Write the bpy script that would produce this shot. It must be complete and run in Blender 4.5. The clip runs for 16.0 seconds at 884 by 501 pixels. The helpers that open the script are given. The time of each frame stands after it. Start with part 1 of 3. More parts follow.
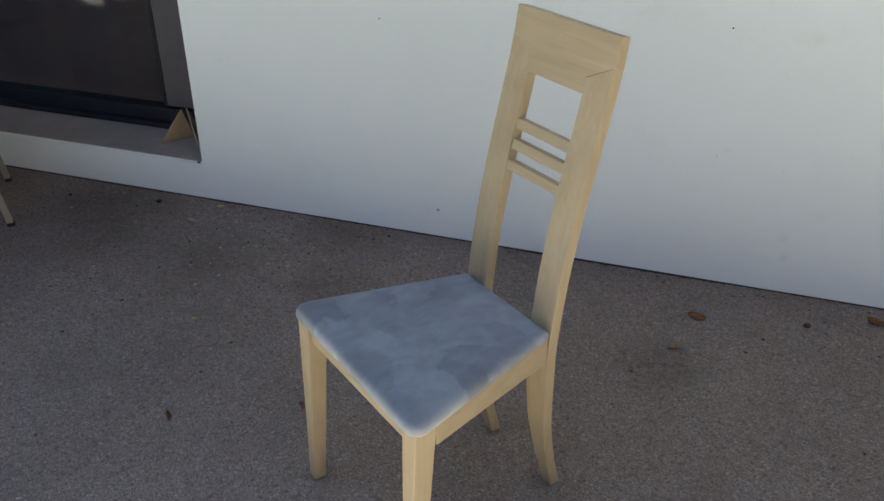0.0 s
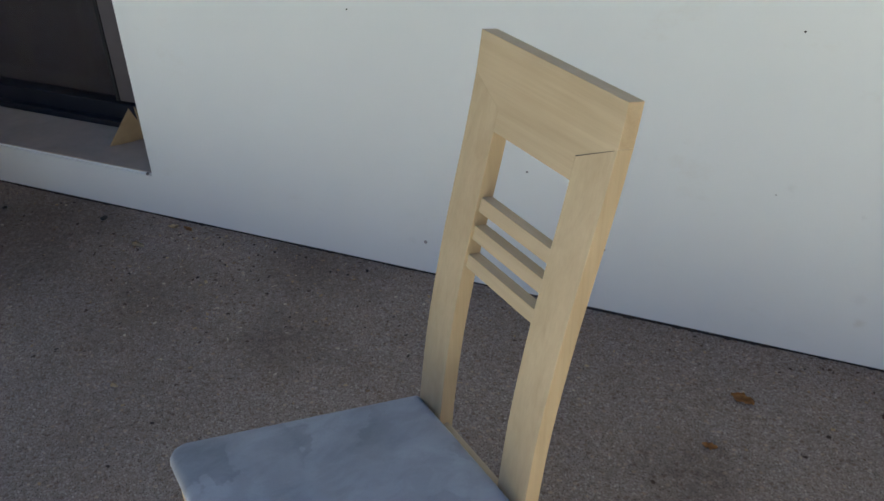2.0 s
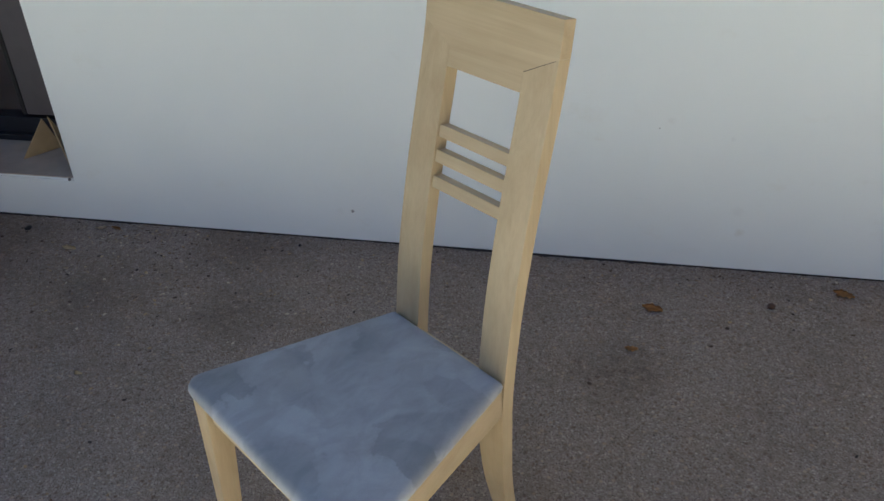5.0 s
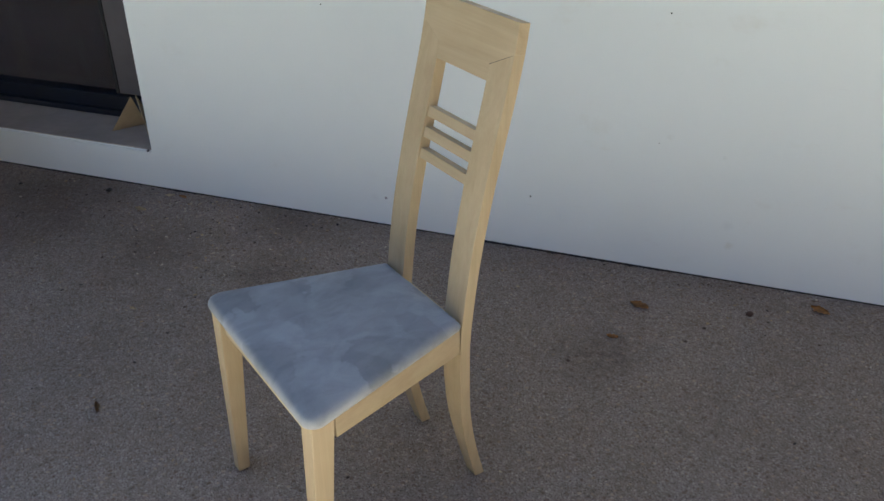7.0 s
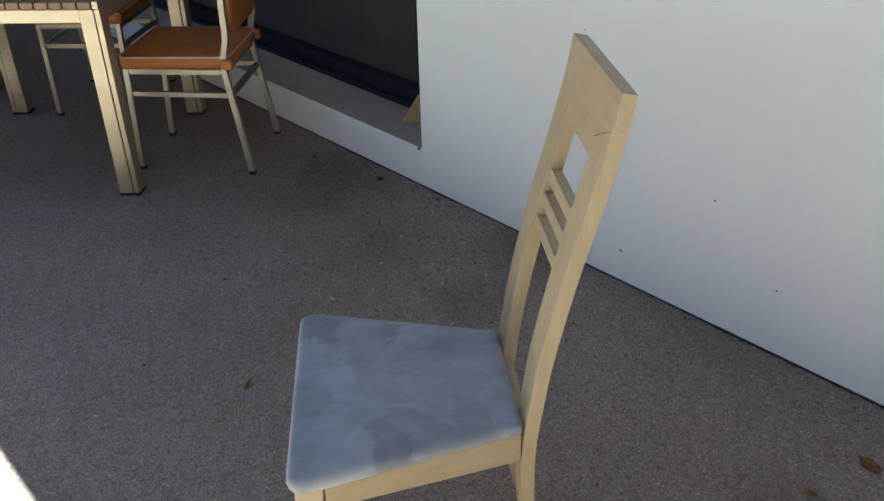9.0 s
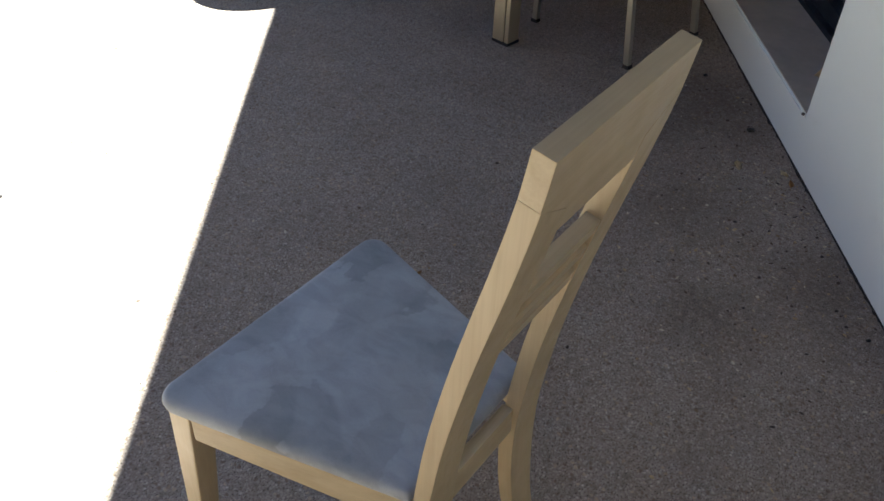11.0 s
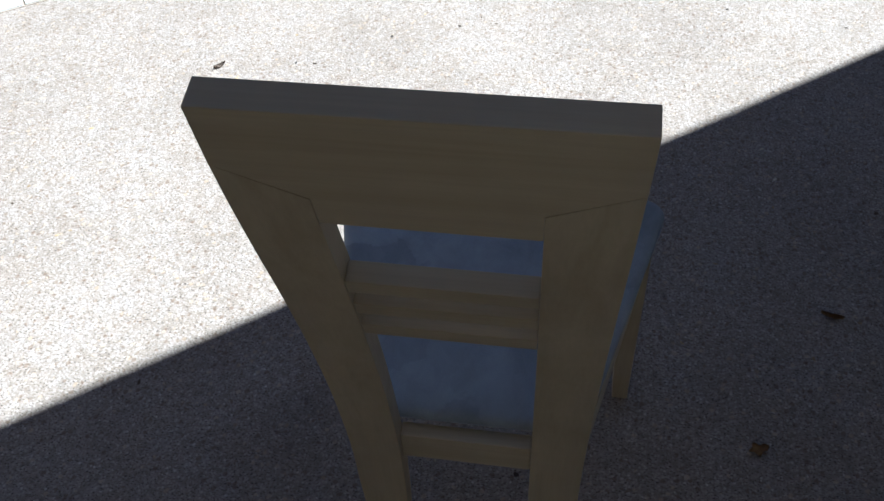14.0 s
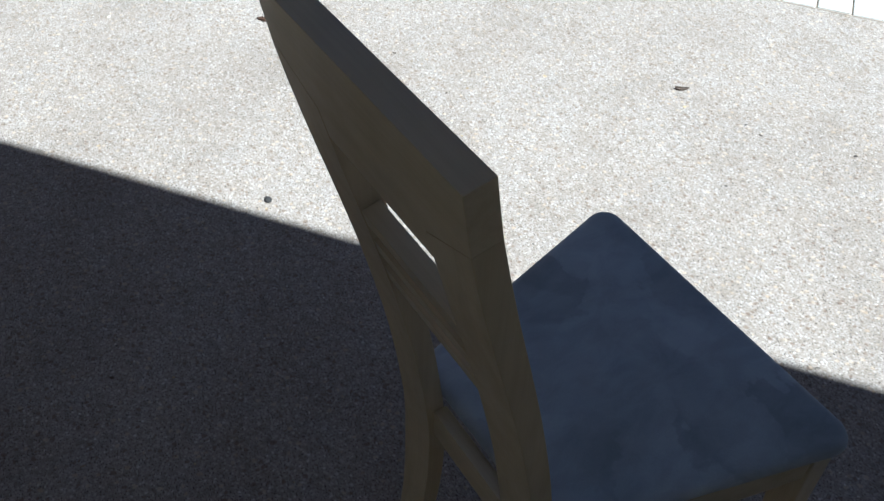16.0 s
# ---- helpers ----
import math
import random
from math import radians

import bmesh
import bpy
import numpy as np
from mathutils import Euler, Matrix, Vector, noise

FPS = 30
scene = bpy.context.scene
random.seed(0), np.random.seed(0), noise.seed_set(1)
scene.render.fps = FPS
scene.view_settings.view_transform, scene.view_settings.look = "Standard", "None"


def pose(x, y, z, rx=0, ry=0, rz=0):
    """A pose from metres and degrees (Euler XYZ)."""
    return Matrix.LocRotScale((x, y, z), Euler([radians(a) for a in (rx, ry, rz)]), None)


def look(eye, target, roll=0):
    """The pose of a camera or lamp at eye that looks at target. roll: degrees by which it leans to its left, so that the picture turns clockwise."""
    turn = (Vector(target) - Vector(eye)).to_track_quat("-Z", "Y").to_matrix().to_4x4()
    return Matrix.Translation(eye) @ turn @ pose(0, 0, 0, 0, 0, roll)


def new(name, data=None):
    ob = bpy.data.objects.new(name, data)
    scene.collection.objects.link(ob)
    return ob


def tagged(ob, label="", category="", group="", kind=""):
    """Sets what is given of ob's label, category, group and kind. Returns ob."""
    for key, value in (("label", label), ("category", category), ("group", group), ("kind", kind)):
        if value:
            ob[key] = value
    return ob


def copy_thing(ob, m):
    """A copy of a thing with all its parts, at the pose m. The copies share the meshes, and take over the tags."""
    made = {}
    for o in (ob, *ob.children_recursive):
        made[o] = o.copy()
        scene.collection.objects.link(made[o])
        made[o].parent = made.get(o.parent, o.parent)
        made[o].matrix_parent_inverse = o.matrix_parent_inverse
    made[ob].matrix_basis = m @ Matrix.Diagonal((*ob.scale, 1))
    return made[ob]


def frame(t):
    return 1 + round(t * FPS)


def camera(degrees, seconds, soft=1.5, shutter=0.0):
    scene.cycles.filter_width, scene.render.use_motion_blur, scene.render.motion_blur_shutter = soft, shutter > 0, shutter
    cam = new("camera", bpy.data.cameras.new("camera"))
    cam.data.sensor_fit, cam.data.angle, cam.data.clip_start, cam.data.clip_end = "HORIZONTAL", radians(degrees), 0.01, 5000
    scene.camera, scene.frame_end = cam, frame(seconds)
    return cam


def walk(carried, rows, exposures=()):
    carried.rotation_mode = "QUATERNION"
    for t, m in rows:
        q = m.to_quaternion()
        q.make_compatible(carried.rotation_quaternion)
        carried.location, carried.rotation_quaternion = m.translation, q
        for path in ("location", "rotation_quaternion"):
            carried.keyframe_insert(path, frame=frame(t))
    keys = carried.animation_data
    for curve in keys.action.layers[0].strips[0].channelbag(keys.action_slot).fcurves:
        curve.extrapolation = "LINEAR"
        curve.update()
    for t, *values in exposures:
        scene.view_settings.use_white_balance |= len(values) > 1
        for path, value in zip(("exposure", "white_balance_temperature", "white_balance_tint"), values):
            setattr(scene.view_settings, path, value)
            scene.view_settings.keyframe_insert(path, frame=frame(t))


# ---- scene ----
cam = camera(54.1, 16.0)
PATH = [
    (0, (1.164, -0.778, 1.473), (-0.253, 0.209, 0.465), -0.1),
    (0.5, (1.012, -0.664, 1.447), (-0.351, 0.316, 0.362), -1.7),
    (1, (0.891, -0.543, 1.428), (-0.458, 0.442, 0.328), -2.2),
    (1.5, (0.821, -0.391, 1.422), (-0.587, 0.524, 0.335), -0.9),
    (2, (0.759, -0.299, 1.421), (-0.665, 0.563, 0.312), -1.2),
    (2.5, (0.637, -0.209, 1.397), (-0.735, 0.66, 0.23), -2.2),
    (3, (0.585, -0.184, 1.387), (-0.745, 0.727, 0.202), -1.9),
    (3.5, (0.629, -0.216, 1.402), (-0.727, 0.71, 0.26), -2.9),
    (4, (0.744, -0.302, 1.426), (-0.631, 0.632, 0.313), -2.3),
    (4.5, (0.814, -0.398, 1.429), (-0.559, 0.56, 0.335), -2.7),
    (5, (0.879, -0.566, 1.424), (-0.385, 0.53, 0.327), -2.5),
    (5.2, (0.909, -0.614, 1.435), (-0.346, 0.488, 0.334), -2.2),
    (7.3, (1.259, -0.623, 1.469), (-0.2, 0.295, 0.455), -0.3),
    (7.5, (1.259, -0.557, 1.471), (-0.246, 0.277, 0.453), -1.2),
    (8, (1.324, -0.359, 1.464), (-0.329, 0.17, 0.469), -1.2),
    (8.5, (1.294, -0.19, 1.447), (-0.416, 0.148, 0.467), -0.9),
    (9, (1.203, -0.028, 1.449), (-0.513, 0.123, 0.432), -1.4),
    (9.5, (1.105, 0.182, 1.429), (-0.568, -0.011, 0.35), -2.7),
    (10, (1.009, 0.375, 1.418), (-0.524, -0.101, 0.225), -0.7),
    (10.2, (0.931, 0.423, 1.412), (-0.551, -0.13, 0.188), -0.3),
    (12.3, (0.336, 0.736, 1.411), (-0.361, -0.568, 0.064), -0.4),
    (12.5, (0.291, 0.74, 1.412), (-0.31, -0.595, 0.049), -2.7),
    (13, (0.115, 0.75, 1.384), (-0.228, -0.606, -0.045), -3.2),
    (13.5, (-0.006, 0.77, 1.371), (-0.036, -0.601, -0.085), -3.9),
    (14, (-0.083, 0.701, 1.355), (0.178, -0.597, -0.144), -3.7),
    (14.5, (-0.138, 0.642, 1.355), (0.372, -0.554, -0.164), -3.7),
    (15, (-0.245, 0.603, 1.355), (0.597, -0.418, -0.145), -2.8),
    (15.5, (-0.369, 0.583, 1.367), (0.71, -0.277, -0.08), 0.3),
    (16, (-0.415, 0.53, 1.354), (0.738, -0.233, -0.091), 1.2),
]
EXPOSURES = [
    (0.0, 3.40, 5740, -3), (5.0, 3.40, 5740, -3), (9.0, 3.44, 5800, -2), (9.5, 3.76, 6020, -1), (10.0, 3.88, 6250, -1), (10.3, 3.88, 6250, -1),
    (12.3, 1.69, 5150, 2), (14.0, 1.71, 5080, 2), (15.5, 1.56, 5020, 0), (16.0, 1.52, 5000, -1),
]
walk(cam, [(t, look(eye, target, roll)) for t, eye, target, roll in PATH], EXPOSURES)

# ---- daylight: sun behind the house, open sky over the patio ----
SUN_WAY = Vector((0.70, 0.25, -1.0)).normalized()
world = bpy.data.worlds.new("sky")
scene.world = world
world.use_nodes = True
sky = world.node_tree.nodes.new("ShaderNodeTexSky")
sky.sky_type, sky.sun_disc = "NISHITA", False
sky.air_density, sky.dust_density, sky.ozone_density = 0.36, 0.4, 0.55
sky.sun_elevation, sky.sun_rotation = radians(53.4), radians(250.3)
world.node_tree.links.new(sky.outputs[0], world.node_tree.nodes["Background"].inputs[0])
world.node_tree.nodes["Background"].inputs[1].default_value = 0.05
sun = new("sun", bpy.data.lights.new("sun", "SUN"))
sun.data.energy, sun.data.angle, sun.data.color = 5.0, radians(0.53), (1.0, 0.96, 0.90)
sun.matrix_world = look((0, 0, 12), Vector((0, 0, 12)) + SUN_WAY)


HOUSE = pose(-1.750, 0.1658, 0, 0, 0, 36.49)  # x along the house wall, y into the house


# ---- materials ----
class Nodes:
    """A material under construction."""

    def __init__(self, name, rough=0.5, metal=0.0):
        self.m = bpy.data.materials.new(name)
        self.m.use_nodes = True
        self.t = self.m.node_tree
        self.b = self.t.nodes["Principled BSDF"]
        self.b.inputs["Roughness"].default_value = rough
        self.b.inputs["Metallic"].default_value = metal
        self.co = self.t.nodes.new("ShaderNodeTexCoord").outputs["Object"]

    def link(self, a, b):
        self.t.links.new(a, b)

    def mapped(self, scale=(1, 1, 1), turn=(0, 0, 0), source=None):
        n = self.t.nodes.new("ShaderNodeMapping")
        n.inputs["Scale"].default_value = scale
        n.inputs["Rotation"].default_value = turn
        self.link(source or self.co, n.inputs[0])
        return n.outputs[0]

    def noise(self, scale, detail=4, rough=0.55, vec=None, distort=0.0):
        n = self.t.nodes.new("ShaderNodeTexNoise")
        n.inputs["Scale"].default_value, n.inputs["Detail"].default_value = scale, detail
        n.inputs["Roughness"].default_value, n.inputs["Distortion"].default_value = rough, distort
        self.link(vec or self.co, n.inputs["Vector"])
        return n.outputs[0]

    def cells(self, scale, feature="F1", out="Distance", vec=None):
        n = self.t.nodes.new("ShaderNodeTexVoronoi")
        n.feature = feature
        n.inputs["Scale"].default_value = scale
        self.link(vec or self.co, n.inputs["Vector"])
        return n.outputs[out]

    def ramp(self, fac, *stops):
        n = self.t.nodes.new("ShaderNodeValToRGB")
        while len(n.color_ramp.elements) < len(stops):
            n.color_ramp.elements.new(0.5)
        for e, (p, c) in zip(n.color_ramp.elements, stops):
            e.position = p
            e.color = (*c, 1) if isinstance(c, tuple) else (c, c, c, 1)
        self.link(fac, n.inputs[0])
        return n.outputs[0]

    def mix(self, a, b, fac=0.5, mode="MIX"):
        n = self.t.nodes.new("ShaderNodeMix")
        n.data_type, n.blend_type = "RGBA", mode
        for v, i in ((a, 6), (b, 7), (fac, 0)):
            if isinstance(v, tuple):
                n.inputs[i].default_value = (*v, 1)
            elif isinstance(v, (int, float)):
                n.inputs[i].default_value = v
            else:
                self.link(v, n.inputs[i])
        return n.outputs[2]

    def bump(self, height, strength, distance=0.001, over=None):
        n = self.t.nodes.new("ShaderNodeBump")
        n.inputs["Strength"].default_value, n.inputs["Distance"].default_value = strength, distance
        self.link(height, n.inputs["Height"])
        if over:
            self.link(over, n.inputs["Normal"])
        return n.outputs[0]

    def done(self, color=None, rough=None, normal=None):
        if isinstance(color, tuple):
            self.b.inputs["Base Color"].default_value = (*color, 1)
        elif color:
            self.link(color, self.b.inputs["Base Color"])
        if rough:
            self.link(rough, self.b.inputs["Roughness"])
        if normal:
            self.link(normal, self.b.inputs["Normal"])
        return self.m


def make_concrete():
    n = Nodes("exposed_aggregate_concrete", 0.88)
    warp = n.mix(n.co, n.noise(70, 2), 0.006, "ADD")
    sep = n.t.nodes.new("ShaderNodeSeparateColor")
    n.link(n.cells(185, "F1", "Color", warp), sep.inputs[0])
    stone = n.ramp(sep.outputs[0], (0.0, (0.165, 0.142, 0.122)), (0.20, (0.250, 0.226, 0.202)), (0.55, (0.305, 0.282, 0.258)),
                   (0.92, (0.335, 0.315, 0.292)), (0.99, (0.43, 0.41, 0.385)))
    gap = n.ramp(n.cells(185, "F1", "Distance", warp), (0.30, 1.0), (0.68, 0.0))
    base = n.mix((0.228, 0.204, 0.183), stone, gap)
    base = n.mix(base, n.ramp(n.noise(480, 3, 0.7), (0.3, 0.78), (0.7, 1.18)), 0.42, "MULTIPLY")
    bent = n.mix(n.co, n.noise(120, 3, 0.6), 0.012, "ADD")
    pits = n.ramp(n.noise(210, 2, 0.5, n.mapped((1, 1.9, 1), (0, 0, 0.5))), (0.592, 0.0), (0.636, 1.0))
    base = n.mix(base, (0.052, 0.042, 0.035), pits)
    tone = n.t.nodes.new("ShaderNodeSeparateColor")
    n.link(n.cells(88, "F1", "Color", bent), tone.inputs[0])
    core = n.ramp(n.cells(88, "F1", "Distance", bent), (0.30, 1.0), (0.46, 0.0))
    brown = n.mix(n.ramp(tone.outputs[0], (0.80, 0.0), (0.82, 0.65)), core, 1.0, "MULTIPLY")
    base = n.mix(base, (0.125, 0.082, 0.052), brown)
    straw = n.mix(n.ramp(tone.outputs[1], (0.88, 0.0), (0.90, 0.60)), core, 1.0, "MULTIPLY")
    base = n.mix(base, (0.40, 0.335, 0.255), straw)
    speck = n.ramp(n.cells(60, "F1", "Distance"), (0.08, 1.0), (0.12, 0.0))
    pick = n.ramp(n.noise(13, 3), (0.52, 0.0), (0.60, 0.85))
    base = n.mix(base, (0.03, 0.024, 0.02), n.mix(speck, pick, 1.0, "MULTIPLY"))
    chip = n.ramp(n.cells(58, "F1", "Distance", bent), (0.09, 1.0), (0.13, 0.0))
    base = n.mix(base, (0.64, 0.62, 0.57), n.mix(chip, n.ramp(n.noise(26, 2), (0.55, 0.0), (0.63, 0.7)), 1.0, "MULTIPLY"))
    mottle = n.ramp(n.noise(62, 5, 0.8), (0.36, (0.72, 0.68, 0.63)), (0.49, (0.97, 0.95, 0.93)), (0.66, (1.07, 1.08, 1.10)))
    base = n.mix(base, mottle, 0.8, "MULTIPLY")
    rust = n.ramp(n.noise(95, 3, 0.6), (0.60, 0.0), (0.72, 0.5))
    base = n.mix(base, (0.150, 0.110, 0.085), rust)
    stain = n.ramp(n.noise(1.6, 6, 0.66), (0.34, (0.84, 0.82, 0.80)), (0.50, (0.98, 0.97, 0.96)), (0.66, (1.05, 1.05, 1.05)))
    base = n.mix(base, stain, 0.9, "MULTIPLY")
    drift = n.ramp(n.noise(17, 5, 0.68, n.mapped((1, 1, 1), (3.7, 1.1, 0))), (0.36, (0.86, 0.78, 0.70)), (0.50, (0.98, 0.94, 0.91)), (0.64, (1.03, 1.04, 1.07)))
    base = n.mix(base, drift, 0.38, "MULTIPLY")
    base = n.mix(base, (1.075, 1.0, 0.92), 1.0, "MULTIPLY")
    soil = n.ramp(n.noise(4.2, 7, 0.76), (0.50, 0.0), (0.72, 0.28))
    base = n.mix(base, (0.115, 0.088, 0.062), soil)
    grit = n.ramp(n.noise(55, 6, 0.8), (0.40, 0.25), (0.60, 1.0))
    for u, v, size in ((-0.20, 0.32, 0.34), (0.25, 0.38, 0.26), (-0.32, 0.10, 0.28), (0.62, 0.10, 0.26), (0.70, 0.42, 0.18), (1.75, 0.50, 0.16)):
        far = n.t.nodes.new("ShaderNodeVectorMath")
        far.operation = "DISTANCE"
        far.inputs[1].default_value = HOUSE @ Vector((u, -v, 0)) + Vector((0.16, 0.16, 0.16))
        n.link(n.mix(n.co, n.noise(7, 5, 0.7), 0.32, "ADD"), far.inputs[0])
        spread = n.ramp(far.outputs["Value"], (size * 0.15, 0.68), (size, 0.0))
        base = n.mix(base, (0.085, 0.062, 0.044), n.mix(spread, grit, 1.0, "MULTIPLY"))
    # past the pavers the unseen ground turns dark green, to bounce less sunlight
    flat = n.t.nodes.new("ShaderNodeVectorMath")
    flat.operation = "DOT_PRODUCT"
    way = HOUSE.to_3x3() @ Vector((0, -1, 0))
    flat.inputs[1].default_value = way
    n.link(n.co, flat.inputs[0])
    start = way.dot(HOUSE.translation)
    out = n.t.nodes.new("ShaderNodeMapRange")
    out.inputs[1].default_value, out.inputs[2].default_value = start + 3.95, start + 4.0
    n.link(flat.outputs["Value"], out.inputs[0])
    dim_far_ground = n.ramp(n.noise(60, 6, 0.7), (0.3, (0.020, 0.030, 0.010)), (0.7, (0.065, 0.085, 0.030)))
    base = n.mix(base, dim_far_ground, out.outputs[0])
    relief = n.bump(gap, 0.22, 0.002, n.bump(n.noise(320, 3), 0.30, 0.002))
    return n.done(base, None, relief)


def make_paint():
    n = Nodes("white_wall_paint", 0.72)
    broad = n.ramp(n.noise(0.9, 4), (0.3, (0.765, 0.80, 0.79)), (0.7, (0.82, 0.855, 0.842)))
    smudge = n.ramp(n.noise(5.5, 7, 0.68, n.mapped((1, 1, 1.7))), (0.60, 0.0), (0.80, 0.22))
    base = n.mix(broad, (0.60, 0.55, 0.46), smudge)
    scuff = n.ramp(n.noise(3.0, 4, 0.6, n.mapped((1.4, 1.4, 34))), (0.71, 0.0), (0.76, 0.30))
    pick = n.ramp(n.noise(2.2, 2), (0.5, 0.0), (0.7, 1.0))
    base = n.mix(base, (0.55, 0.54, 0.52), n.mix(scuff, pick, 1.0, "MULTIPLY"))
    dots = n.ramp(n.cells(7.5, "F1", "Distance"), (0.012, 1.0), (0.022, 0.0))
    keep = n.ramp(n.noise(1.7, 2), (0.56, 0.0), (0.60, 0.7))
    base = n.mix(base, (0.16, 0.15, 0.14), n.mix(dots, keep, 1.0, "MULTIPLY"))
    for place, size, tint, power in (((2.043, 0.124), 0.017, (0.42, 0.34, 0.20), 0.55), ((2.029, 0.189), 0.022, (0.45, 0.44, 0.42), 0.35),
                                     ((1.829, 0.449), 0.014, (0.40, 0.39, 0.37), 0.35), ((1.989, 0.407), 0.008, (0.30, 0.29, 0.28), 0.4),
                                     ((0.893, 0.101), 0.018, (0.50, 0.48, 0.44), 0.30)):
        at = HOUSE @ Vector((place[0], -0.014, place[1]))
        far = n.t.nodes.new("ShaderNodeVectorMath")
        far.operation = "DISTANCE"
        far.inputs[1].default_value = at + Vector((0.011, 0.011, 0.011))
        n.link(n.mix(n.co, n.noise(70, 4, 0.7), 0.022, "ADD"), far.inputs[0])
        shape = n.ramp(far.outputs["Value"], (size * 0.25, power * 0.3), (size * 0.9, 0.0))
        base = n.mix(base, tint, shape)
    relief = n.bump(n.noise(160, 4, 0.6), 0.12, 0.002, n.bump(n.noise(14, 3), 0.10, 0.004))
    return n.done(base, None, relief)


def make_wood(name, pale, dark, along=2, rough=0.42):
    n = Nodes(name, rough)
    info = n.t.nodes.new("ShaderNodeObjectInfo")
    shift = n.t.nodes.new("ShaderNodeVectorMath")
    shift.operation = "ADD"
    big = n.t.nodes.new("ShaderNodeMath")
    big.operation = "MULTIPLY"
    big.inputs[1].default_value = 7.0
    n.link(info.outputs["Random"], big.inputs[0])
    n.link(n.co, shift.inputs[0])
    n.link(big.outputs[0], shift.inputs[1])
    stretch, fine_s = [38, 38, 38], [330, 330, 330]
    stretch[along], fine_s[along] = 2.2, 7.0
    figure = n.noise(1.0, 4, 0.55, n.mapped(tuple(stretch), source=shift.outputs[0]), 0.8)
    pores = n.noise(1.0, 2, 0.6, n.mapped(tuple(fine_s), source=shift.outputs[0]))
    base = n.ramp(figure, (0.30, dark), (0.52, pale), (0.75, tuple(c * 1.07 for c in pale)))
    base = n.mix(base, n.ramp(pores, (0.30, 0.90), (0.62, 1.04)), 0.5, "MULTIPLY")
    patch = n.ramp(n.noise(7, 3), (0.3, (0.93, 0.90, 0.86)), (0.7, (1.04, 1.04, 1.03)))
    base = n.mix(base, patch, 0.7, "MULTIPLY")
    gloss = n.ramp(n.noise(24, 3), (0.3, rough - 0.07), (0.7, rough + 0.10))
    return n.done(base, gloss, n.bump(pores, 0.10, 0.0006))


def make_suede():
    """Brushed nap: patches stroked one way or the other, with soft and with crisp borders."""
    n = Nodes("brushed_grey_suede", 0.93)
    bend = n.mix(n.co, n.noise(11, 4, 0.6), 0.15, "ADD")
    sep = n.t.nodes.new("ShaderNodeSeparateColor")
    nap = n.t.nodes.new("ShaderNodeTexVoronoi")
    nap.feature = "SMOOTH_F1"
    nap.inputs["Scale"].default_value, nap.inputs["Smoothness"].default_value = 9.5, 0.16
    n.link(n.mapped((1.0, 1.35, 1), (0, 0, 0.9), bend), nap.inputs["Vector"])
    n.link(nap.outputs["Color"], sep.inputs[0])
    sweep_tone = n.ramp(sep.outputs[0], (0.0, 0.72), (0.30, 0.95), (0.70, 1.03), (1.0, 1.16))
    broad = n.noise(6.0, 3, 0.5, n.mapped((1, 1.25, 1), (0, 0, 0.7)), 0.5)
    hand = n.noise(19, 5, 0.62, n.mapped((1.5, 0.8, 1), (0, 0, -0.5)), 0.6)
    base = n.ramp(broad, (0.36, (0.262, 0.273, 0.290)), (0.50, (0.300, 0.311, 0.329)), (0.64, (0.325, 0.336, 0.354)))
    base = n.mix(base, sweep_tone, 0.75, "MULTIPLY")
    base = n.mix(base, n.ramp(hand, (0.40, 0.90), (0.50, 1.0), (0.60, 1.08)), 0.8, "MULTIPLY")
    base = n.mix(base, n.ramp(n.noise(900, 2), (0.3, 0.88), (0.7, 1.1)), 0.6, "MULTIPLY")
    n.b.inputs["Sheen Weight"].default_value = 0.18
    n.b.inputs["Sheen Roughness"].default_value = 0.5
    n.b.inputs["Sheen Tint"].default_value = (0.80, 0.82, 0.88, 1)
    n.b.inputs["Specular IOR Level"].default_value = 0.15
    return n.done(base, None, n.bump(n.noise(700, 3), 0.25, 0.0008))


def make_plain(name, color, rough=0.5, metal=0.0, spread=0.12, scale=14, relief=0.08, grain=220):
    n = Nodes(name, rough, metal)
    lo = tuple(c * (1 - spread) for c in color)
    hi = tuple(min(1, c * (1 + spread)) for c in color)
    base = n.ramp(n.noise(scale, 5, 0.6), (0.3, lo), (0.7, hi))
    gloss = n.ramp(n.noise(scale * 2.3, 4), (0.3, max(0.03, rough - 0.06)), (0.7, min(1, rough + 0.08)))
    return n.done(base, gloss, n.bump(n.noise(grain, 3), relief, 0.0008) if relief else None)


def make_swirls():
    n = Nodes("dark_swirl_fabric", 0.8)
    warp = n.mix(n.co, n.noise(6, 2), 0.10, "ADD")
    rings = n.t.nodes.new("ShaderNodeMath")
    rings.operation = "SINE"
    reach = n.t.nodes.new("ShaderNodeMath")
    reach.operation = "MULTIPLY"
    reach.inputs[1].default_value = 34.0
    n.link(n.cells(7, "F1", "Distance", warp), reach.inputs[0])
    n.link(reach.outputs[0], rings.inputs[0])
    base = n.ramp(rings.outputs[0], (0.35, (0.009, 0.009, 0.010)), (0.60, (0.034, 0.032, 0.033)))
    return n.done(base, None, n.bump(n.noise(600, 2), 0.2, 0.0008))


def make_glass():
    n = Nodes("dark_window_glass", 0.03)
    n.b.inputs["Transmission Weight"].default_value = 1.0
    n.b.inputs["IOR"].default_value = 1.45
    return n.done((0.80, 0.80, 0.80), n.ramp(n.noise(5, 4), (0.4, 0.02), (0.8, 0.07)))


